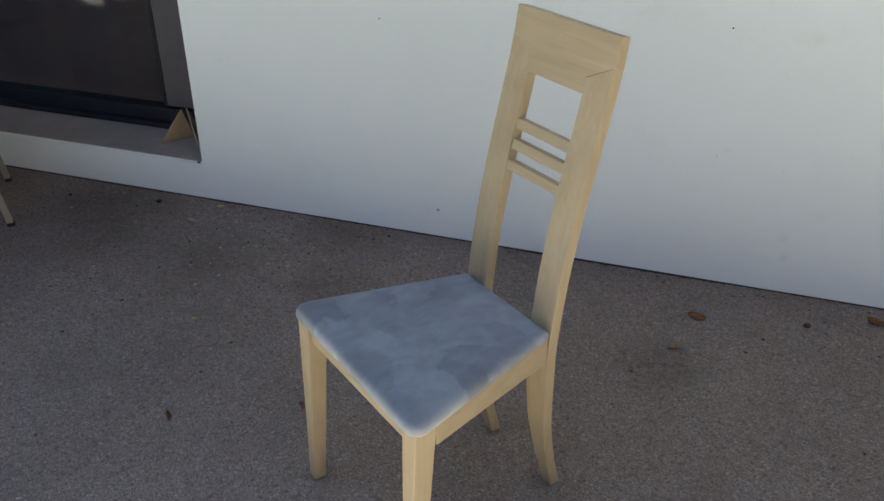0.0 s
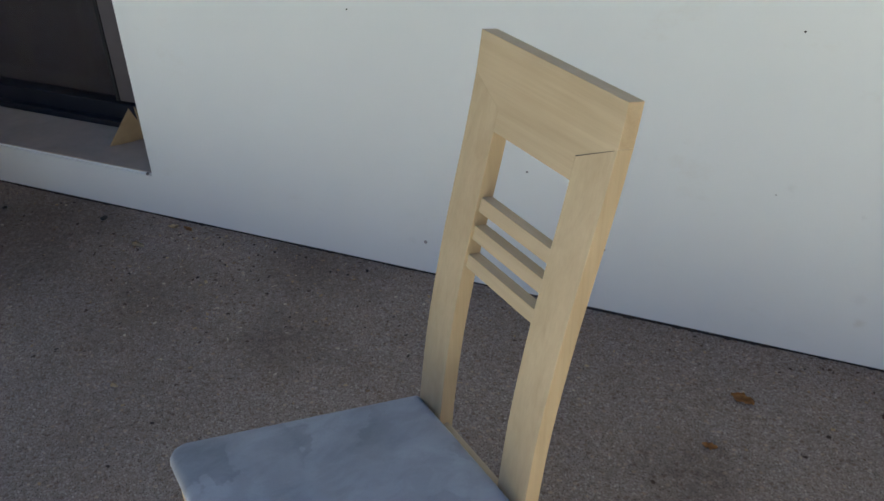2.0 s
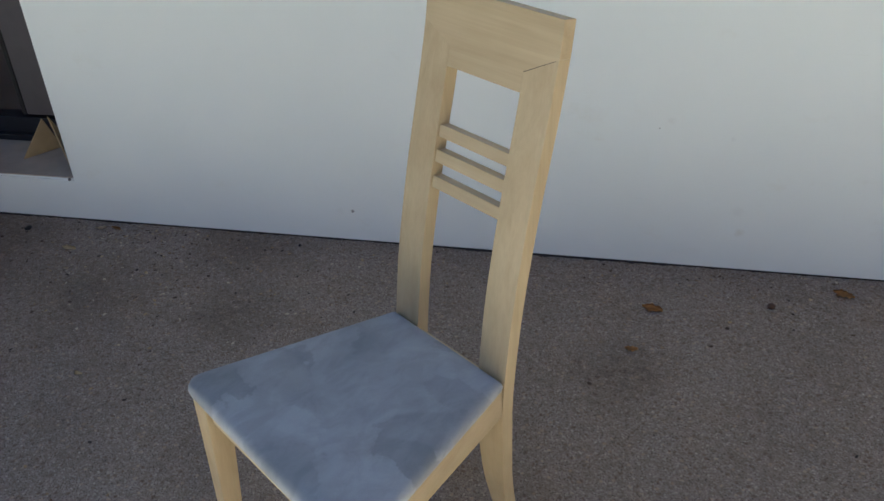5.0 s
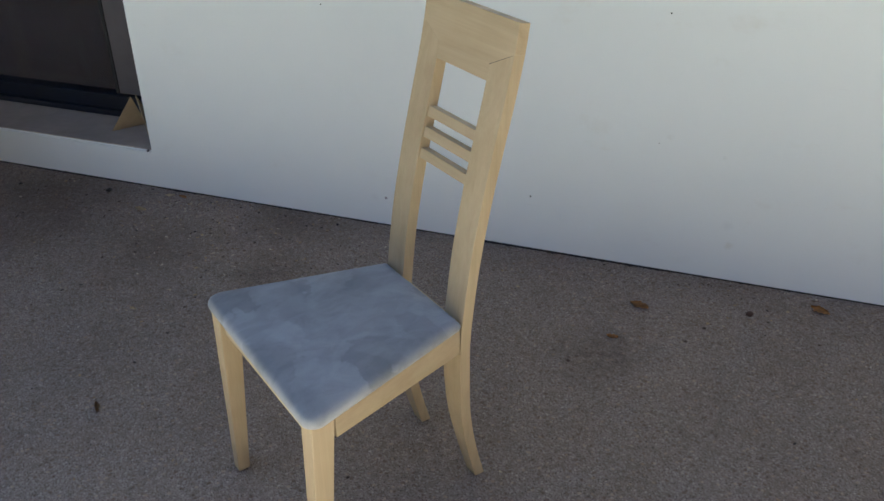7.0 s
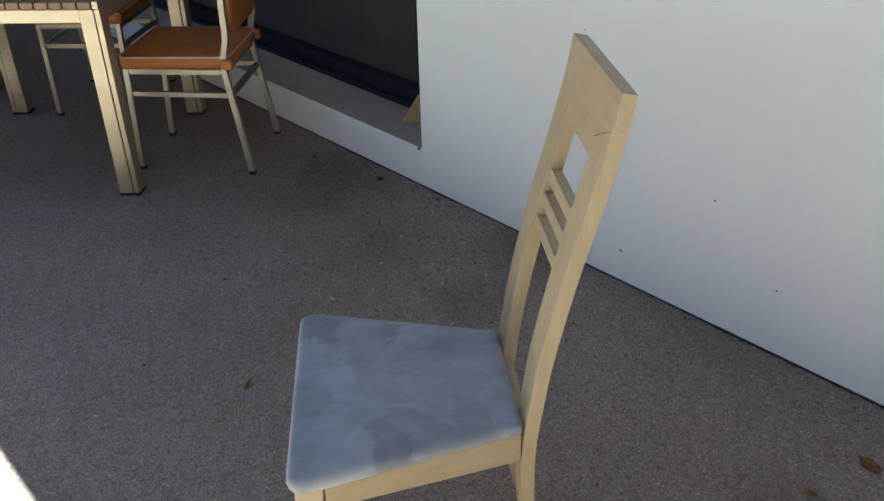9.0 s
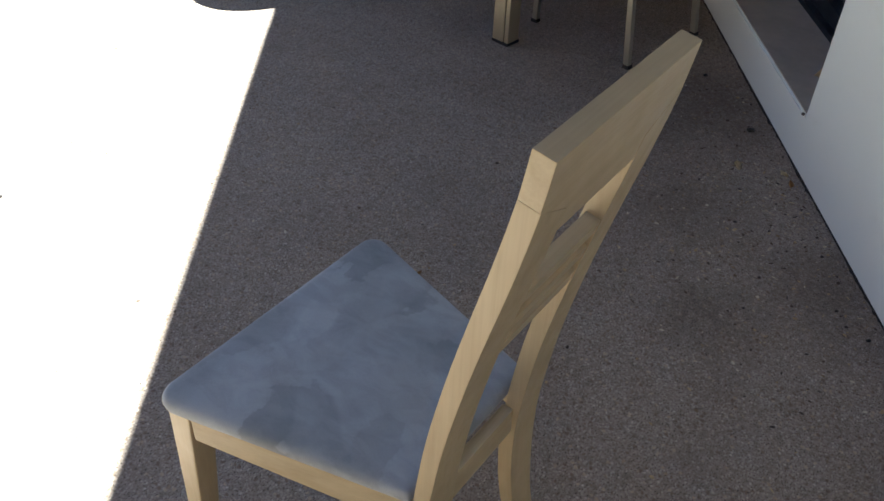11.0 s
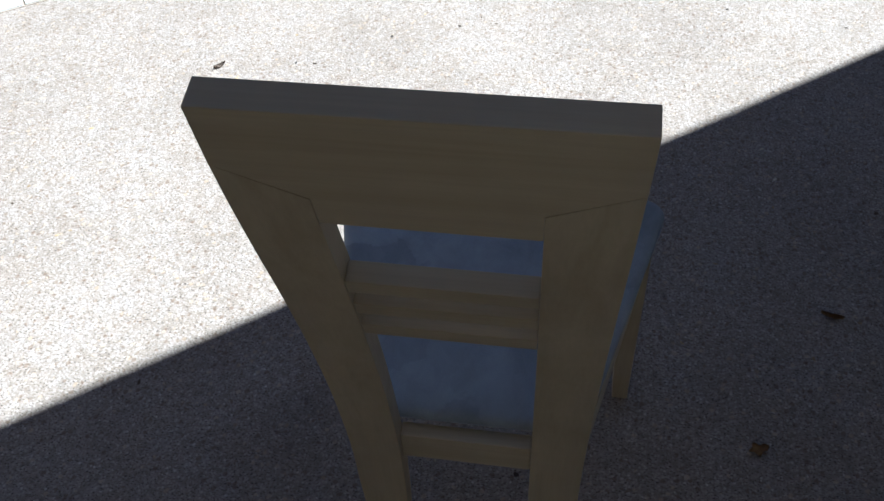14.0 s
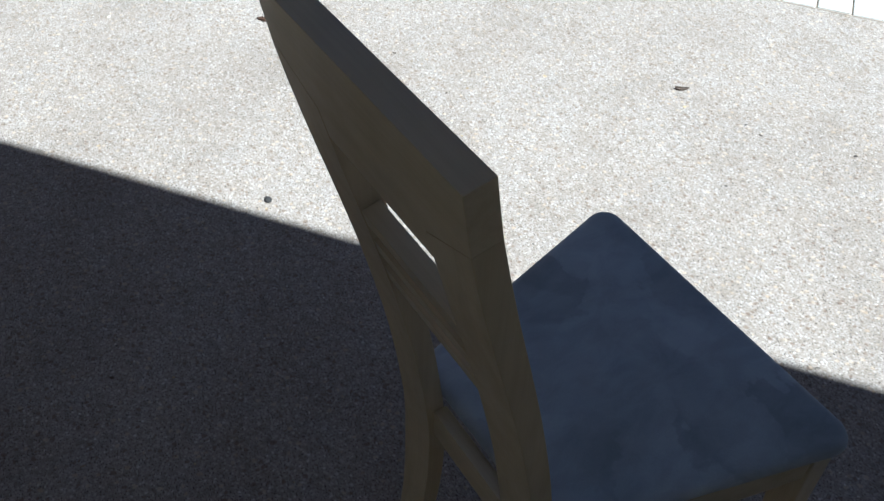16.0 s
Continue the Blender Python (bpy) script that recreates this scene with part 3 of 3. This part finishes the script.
    levels = [level(0.008, 0.4556), level(0.0035, 0.4557), level(0.0012, 0.4600), level(0.0, 0.4650), level(0.001, 0.4700), level(0.004, 0.4745),
              level(0.010, 0.4780), level(0.020, 0.4804), level(0.040, 0.4824), level(0.070, 0.4839), level(0.11, 0.4850), level(0.16, 0.4857)]
    part("seat", lathe_ring(outline, levels), SUEDE, chair, "grey brushed suede upholstered seat", True)
    return chair


make_dining_chair()


# ---- the slatted table ----
def make_table():
    table = thing("patio_table", pose(-2.297, -1.268, 0, 0, 0, -8.8), "champagne metal patio table with brown slatted top", "table")
    hx, hy = 0.4375, 0.4445
    lx, ly = 0.062, 0.072
    for sx in (1, -1):
        for sy in (1, -1):
            x, y = sx * (hx - lx / 2), sy * (hy - ly / 2)
            leg = part("leg", block((lx, 0.0505, 0.686), (x, y - sy * 0.01075, 0.353), 0.003), CHAMPAGNE, table)
            part("leg_strip", block((lx - 0.004, 0.0185, 0.686), (x, y + sy * 0.02675, 0.353), 0.003), CHAMPAGNE, leg)
            part("groove", block((lx - 0.008, 0.004, 0.680), (x, y + sy * 0.0160, 0.352), 0), RUBBER, leg)
            part("foot_cap", block((lx + 0.003, ly + 0.003, 0.010), (x, y, 0.0051), 0.002), RUBBER, leg)
    for s in (1, -1):
        part("long_rail", block((2 * (hx - lx) - 0.001, 0.030, 0.046), (0, s * (hy - 0.017), 0.673), 0.003), CHAMPAGNE, table)
        part("end_rail", block((0.030, 2 * (hy - ly) - 0.001, 0.046), (s * (hx - 0.017), 0, 0.673), 0.003), CHAMPAGNE, table)
    slats = 17
    pitch = (2 * hy - 0.05) / slats
    first = part("slat", block((2 * hx - 0.004, pitch - 0.006, 0.022), (0, 0, 0.7080), 0.002), TEAK, table, "brown wood-look slat")
    for i in range(slats):
        y = -hy + 0.025 + pitch * (i + 0.5)
        ob = first if i == 0 else new("slat", first.data)
        ob.parent, ob.location = table, (0, y, 0)
    for s in (1, -1):
        part("edge_strip", block((2 * hx, 0.020, 0.026), (0, s * (hy - 0.0105), 0.7095), 0.002), CHAMPAGNE, table)
    return table


# ---- the orange patio chairs; they face -y ----
def make_patio_chair():
    chair = thing("patio_chair", Matrix(), "steel-framed patio chair with tied orange vinyl cushion", "chair", "orange chairs round the patio table")
    t = 0.022

    def piece(name, bm, *rest):
        bm.transform(Matrix.Diagonal((0.945, 1, 0.967, 1)))
        return part(name, bm, *rest)
    for s in (1, -1):
        rear = piece("rear_post", bar([(s * 0.213, 0.228, 0.008), (s * 0.198, 0.172, 0.425), (s * 0.194, 0.174, 0.470), (s * 0.192, 0.193, 0.548), (s * 0.190, 0.198, 0.86)], t, t), STEEL, chair)
        piece("rubber_foot", block((0.026, 0.026, 0.014), (s * 0.2132, 0.229, 0.0071), 0.002), RUBBER, rear)
        front = piece("front_leg", bar([(s * 0.180, -0.226, 0.008), (s * 0.190, -0.205, 0.430)], t, t), STEEL, chair)
        piece("rubber_foot", block((0.026, 0.026, 0.014), (s * 0.180, -0.2265, 0.0071), 0.002), RUBBER, front)
        piece("seat_rail", bar([(s * 0.190, -0.193, 0.420), (s * 0.197, 0.160, 0.420)], 0.020, 0.022), STEEL, chair)
        piece("side_stretcher", bar([(s * 0.1875, -0.199, 0.328), (s * 0.2015, 0.174, 0.328)], 0.016, 0.020), STEEL, chair)
    up = Vector((0, 0, 1))
    for name, y, z in (("front_rail", -0.205, 0.420), ("rear_rail", 0.172, 0.420), ("rear_stretcher", 0.186, 0.328)):
        piece(name, bar([(-0.178, y, z), (0.178, y, z)], 0.020, 0.018, 0.002, up), STEEL, chair)
    outline = rounded([(-0.212, -0.225), (0.212, -0.225), (0.205, 0.195), (-0.205, 0.195)], 0.035, 6)

    def level(k, z):
        return lambda x, y: (x * k, (y + 0.015) * k - 0.015, z)
    cushion = piece("cushion", lathe_ring(outline, [level(0.97, 0.4325), level(1.0, 0.438), level(1.005, 0.455), level(1.0, 0.473), level(0.985, 0.480), level(0.93, 0.4845), level(0.8, 0.4875), level(0.4, 0.489)]),
                   ORANGE, chair, "orange vinyl seat cushion", True)
    bm = bmesh.new()
    n = len(outline)
    rings = []
    for i, (x, y) in enumerate(outline):
        c = Vector((x * 0.997, (y + 0.015) * 0.997 - 0.015, 0.4785))
        out = Vector((x, y + 0.015, 0)).normalized()
        rings.append([bm.verts.new(c + out * (0.0034 * math.cos(a)) + Vector((0, 0, 0.0034 * math.sin(a)))) for a in [k * math.tau / 6 for k in range(6)]])
    for i in range(n):
        r, q = rings[i], rings[(i + 1) % n]
        for k in range(6):
            bm.faces.new((r[k], r[(k + 1) % 6], q[(k + 1) % 6], q[k]))
    piece("piping", bm, PIPING, cushion, "pale piping", True)
    for s in (1, -1):
        bm = block((0.030, 0.045, 0.040), (s * 0.205, 0.187, 0.452), 0.010, 3)
        piece("tie", bm, ORANGE, cushion, "orange knotted tie")
    pad = rounded([(-0.172, 0.560), (0.172, 0.560), (0.172, 0.850), (-0.172, 0.850)], 0.060, 7)
    bm = lathe_ring(pad, [lambda x, y, k=k, d=d: (x * k, 0.198 + d, 0.705 + (y - 0.705) * k) for k, d in ((0.94, -0.022), (0.99, -0.016), (1.0, 0.0), (0.99, 0.014), (0.94, 0.018))])
    piece("backrest", bm, ORANGE, chair, "orange vinyl back pad", True)
    return chair


# ---- the dark tub armchair and the pale seat behind the table ----
def make_armchair():
    chair = thing("tub_armchair", pose(-2.235, -2.13, 0, 0, 0, 0), "dark swirl-patterned tub armchair on black tapered legs", "armchair")
    for x, y in ((0.2, 0.17), (0.205, -0.16), (-0.2, 0.19), (-0.19, -0.17)):
        ring = [(x * 1.04 + a * 0.014, y * 1.04 + b * 0.014, 0.0) for a, b in ((-1, -1), (1, -1), (1, 1), (-1, 1))]
        head = [(x + a * 0.022, y + b * 0.022, 0.232) for a, b in ((-1, -1), (1, -1), (1, 1), (-1, 1))]
        part("leg", prism(ring, head, 0.002), DARKWOOD, chair)
    n = 48
    circle = [(math.cos(k * math.tau / n), math.sin(k * math.tau / n)) for k in range(n)]

    def rim(x, y):
        f = 0.5 + 0.5 * (0.64 * x - 0.77 * y)
        return 0.52 + 0.30 * f * f * (3 - 2 * f)

    def shell(r, f, lift=0.0):
        return lambda x, y: (x * r * 1.0, y * r * 0.98, 0.215 + (rim(x, y) - 0.215) * f + lift)
    levels = [shell(0.255, 0.0), shell(0.295, 0.01), shell(0.315, 0.08), shell(0.325, 0.3), shell(0.340, 0.6), shell(0.352, 0.93), shell(0.345, 0.99), shell(0.315, 1.0, 0.006),
              shell(0.272, 0.985), shell(0.262, 0.9), shell(0.258, 0.55)]
    part("body", lathe_ring(circle, levels), SWIRL, chair, "dark fabric shell with swirl pattern", True)
    bm = lathe_ring(circle, [lambda x, y, r=r, z=z: (x * r, y * r, z) for r, z in ((0.22, 0.36), (0.25, 0.37), (0.256, 0.41), (0.25, 0.445), (0.21, 0.462), (0.1, 0.47))])
    part("seat_cushion", bm, SWIRL, chair, "", True)
    return chair


def make_ottoman():
    seat = thing("upholstered_bench", pose(-3.085, -2.345, 0, 0, 0, -54.4), "pale linen bench over a cream fleece skirt", "bench")
    part("base", block((0.74, 0.56, 0.08), (0, 0, 0.055), 0.01), DARKWOOD, seat)
    for x in (-0.33, 0.33):
        for y in (-0.24, 0.24):
            part("foot", block((0.05, 0.05, 0.02), (x, y, 0.0101), 0.003), DARKWOOD, seat)
    part("skirt", block((0.84, 0.68, 0.055), (0, 0, 0.125), 0.022, 4), FLEECE, seat, "cream fleece skirt")
    part("cushion", block((0.78, 0.60, 0.34), (-0.01, 0, 0.322), 0.030, 4), LINEN, seat, "pale linen box cushion")
    return seat


make_table()
first_chair = make_patio_chair()
second_chair = copy_thing(first_chair, pose(-2.892, -1.220, 0, 0, 0, 81))
part("front_stretcher", bar([(-0.170, -0.199, 0.317), (0.170, -0.199, 0.317)], 0.020, 0.018, 0.002, Vector((0, 0, 1))), STEEL, second_chair)
first_chair.matrix_world = pose(-2.172, -0.677, 0, 0, 0, -10.2)
make_armchair()
make_ottoman()


# ---- small things on the sill, the wall and the ground ----
def make_card():
    """A folded piece of cardboard that leans in the corner of the sill."""
    card = thing("folded_cardboard", HOUSE @ Matrix.Translation((0, 0, 0.151)), "folded brown cardboard leaning on the window sill", "cardboard")

    def sheet(name, a, b, c, depth):
        a, b, c = Vector(a), Vector(b), Vector(c)
        off = (b - a).cross(c - a).normalized() * depth
        part(name, prism([a, b, c], [a + off, b + off, c + off], 0.0008, 1), CARD, card)
    sheet("front_flap", (-0.232, 0.092, 0.002), (-0.150, 0.196, 0.002), (-0.128, 0.105, 0.148), 0.004)
    sheet("side_flap", (-0.106, 0.104, 0.155), (-0.034, 0.050, 0.006), (-0.075, 0.160, 0.004), 0.004)
    sheet("rear_flap", (-0.084, 0.124, 0.164), (-0.018, 0.050, 0.006), (-0.048, 0.165, 0.004), 0.004)
    return card


def make_leaf(name, x, y, length, width, turn, curl, material, label, group="dry leaves on the patio", seed=1):
    rng = random.Random(seed)
    bm = bmesh.new()
    n, rows = 10, []
    bend, skew = rng.uniform(-0.5, 0.5), rng.uniform(0.8, 1.25)
    for i in range(n + 1):
        f = i / n
        w = width * 0.5 * max(0.03, math.sin(math.pi * f ** skew) ** 0.8) * (1 + 0.42 * rng.uniform(-1, 1))
        row = []
        for k in (-1, -0.5, 0, 0.5, 1):
            lift = curl * (abs(k) ** 1.6 * 0.8 + (2 * f - 1) ** 2 * 0.6) * length * 0.5 + rng.uniform(0, 0.03) * length
            row.append(bm.verts.new(((f - 0.5) * length, k * w + bend * (f - 0.5) ** 2 * length, 0.0012 + lift)))
        rows.append(row)
    for r, q in zip(rows, rows[1:]):
        for k in range(4):
            bm.faces.new((r[k], r[k + 1], q[k + 1], q[k]))
    geo = bmesh.ops.solidify(bm, geom=bm.faces[:], thickness=0.0007)
    low = min(v.co.z for v in bm.verts)
    bm.transform(Matrix.Translation((0, 0, 0.0005 - low)))
    ob = part(name, bm, material, None, "", True)
    ob.matrix_world = pose(x, y, 0, 0, 0, turn)
    return tagged(ob, label, "leaf" if "leaf" in name else "debris", group)


def make_pebble(name, x, y, size, material, label, seed, z=0.0, flat=0.55):
    bm = bmesh.new()
    bmesh.ops.create_icosphere(bm, subdivisions=2, radius=1)
    for v in bm.verts:
        v.co *= 1 + 0.28 * noise.noise(v.co * 1.3 + Vector((seed * 3.1, 0, 0)))
        v.co = Vector((v.co.x * size / 2, v.co.y * size * 0.40, max(-0.4, v.co.z) * size / 2 * flat))
    low = min(v.co.z for v in bm.verts)
    bm.transform(Matrix.Translation((0, 0, -low)))
    ob = part(name, bm, material, None, "", True)
    ob.matrix_world = pose(x, y, z, 0, 0, seed * 47)
    return tagged(ob, label, "debris", "bits of debris on the patio")


def from_house(u, v):
    q = HOUSE @ Vector((u, -v, 0))
    return q.x, q.y


def make_wall_marks():
    for u, z, size, label in ((0.932, 0.105, 0.011, "small grey plug in the white wall near the patio"), (1.215, 0.378, 0.005, "tiny dark nail hole in the white wall"),
                              (1.428, 0.192, 0.005, "tiny dark nail hole in the white wall"), (1.786, 0.805, 0.005, "tiny dark nail hole in the white wall"),
                              (0.742, 0.742, 0.004, "tiny dark nail hole in the white wall")):
        bm = bmesh.new()
        bmesh.ops.create_cone(bm, cap_ends=True, segments=14, radius1=size / 2, radius2=size * 0.36, depth=0.003)
        bm.transform(pose(u, -0.0153, z, 90, 0, 0))
        material = PLUG if size > 0.01 else DARKBIT
        tagged(part("wall_plug", housed(bm), material), label, "wall plug", "plugs and holes in the wall")
    bm = block((0.008, 0.009, 0.008), (0.003, -0.0175, 0.150), 0.0025)
    tagged(part("sill_clip", housed(bm), GREYFRAME), "small grey clip at the sill corner", "clip")


def make_pavers():
    band = tagged(new("pavement"), "pale brick paver band along the patio", "pavement", kind="structure")
    band.matrix_world = HOUSE @ pose(0.0, -3.048, 0, 0, 0, -1.0)
    me = None
    for row in range(2):
        for i in range(90):
            u = -4.5 + (i + 0.24) * 0.1005
            if me is None:
                ob = part("paver", block((0.0942, 0.2000, 0.030), (0, 0, -0.007), 0.0022, 1), PAVER, band)
                me = ob.data
            else:
                ob = new("paver", me)
                ob.parent = band
            ob.rotation_euler = (0, 0, radians(0.35 * ((i * 5 + row * 2) % 7 - 3)))
            ob.location = (u + 0.05, -0.102 - row * 0.2055, 0.0002 * ((i * 7 + row * 3) % 5))
    bm = block((9.1, 0.416, 0.004), (0.0, -0.206, -0.0002), 0)
    part("bed", bm, SAND, band, "pale jointing sand")


make_card()
make_wall_marks()
make_leaf("dry_leaf", -0.146, 1.059, 0.056, 0.032, 20, 0.25, DRYLEAF, "curled dry brown leaf on the concrete", seed=3)
make_leaf("dry_leaf", -0.083, 0.885, 0.034, 0.022, 35, 0.25, DRYLEAF, "small dry brown leaf on the concrete", seed=5)
make_leaf("dry_leaf", *from_house(2.325, 0.100), 0.056, 0.034, 10, 0.25, DRYLEAF, "dry brown leaf beside the wall", seed=7)
make_leaf("dry_leaf", -0.612, -0.386, 0.042, 0.011, -15, 0.45, WITHERED, "curled dry brown leaf on the concrete", seed=9)
make_leaf("dry_leaf", -0.452, -0.083, 0.036, 0.022, 20, 0.35, WITHERED, "small dry brown leaf on the concrete", seed=11)
make_leaf("dry_leaf", 0.826, -1.041, 0.036, 0.012, 50, 0.35, GREYLEAF, "narrow dry leaf on sunlit concrete", seed=13)
make_leaf("dry_leaf", 1.715, -0.245, 0.040, 0.020, 35, 0.20, POD, "dark withered leaf on sunlit concrete", seed=15)
make_leaf("straw_leaf", -1.595, 0.052, 0.050, 0.022, 30, 0.20, PALELEAF, "pale straw-coloured leaf near the wall", seed=17)
make_leaf("straw_leaf", *from_house(0.096, 0.060), 0.034, 0.018, 60, 0.25, PALELEAF, "pale straw-coloured leaf against the wall", seed=19)
make_leaf("straw_leaf", *from_house(0.150, 0.055), 0.040, 0.012, 20, 0.25, DRYLEAF, "thin dry leaf against the wall", seed=21)
make_leaf("straw_leaf", *from_house(0.404, 0.717), 0.026, 0.014, 20, 0.25, PALELEAF, "pale straw-coloured scrap on the concrete", seed=23)
make_pebble("dark_bit", 0.069, 1.288, 0.026, POD, "dark brown seed pod on the concrete", 2)
make_pebble("dark_bit", -1.813, 0.006, 0.028, DARKBIT, "dark scrap on the concrete near the wall", 3, 0.0, 0.35)
make_pebble("dark_bit", 1.008, 0.067, 0.022, DARKBIT, "dark seed pod on sunlit concrete", 4)
make_pebble("dark_bit", -0.177, -1.460, 0.014, DARKBIT, "small dark bit on sunlit concrete", 5)
make_pebble("dark_bit", *from_house(-0.497, 0.151), 0.016, DARKBIT, "small dark bit on the concrete near the wall", 6)
make_pebble("dark_bit", *from_house(0.769, 0.066), 0.012, DARKBIT, "small dark bit on the concrete near the wall", 7)


def make_litter():
    """Twig scraps, husks and grit scattered near the wall, too many to count."""
    rng, bm = random.Random(11), bmesh.new()
    for i in range(790):
        if i < 620:
            u, v = rng.uniform(-0.6, 2.8), 0.02 + abs(rng.gauss(0, 0.16))
            if rng.random() < 0.6:
                u = rng.gauss(0.30, 0.35)
                v = 0.03 + abs(rng.gauss(0, 0.34))
        else:
            u, v = rng.uniform(-0.6, 3.2), rng.uniform(0.1, 2.6)
        x, y = from_house(u, v)
        long = rng.uniform(0.005, 0.014) * (1.7 if i < 34 else 1)
        thin = long * rng.uniform(0.25, 0.8) if i >= 34 else rng.uniform(0.002, 0.005)
        high = min(thin, 0.003) * 0.6
        m = pose(x, y, high * 0.4, rng.uniform(-12, 12), 0, rng.uniform(0, 360)) @ Matrix.Diagonal((long, thin, high, 1))
        chunk = bmesh.ops.create_icosphere(bm, subdivisions=1, radius=0.5)["verts"]
        for vert in chunk:
            vert.co = m @ (vert.co * rng.uniform(0.65, 1.3))
    ob = tagged(part("litter", bm, LITTER), "scattered twig scraps and husks on the patio", "litter", kind="stuff")
    return ob


make_litter()
make_pavers()
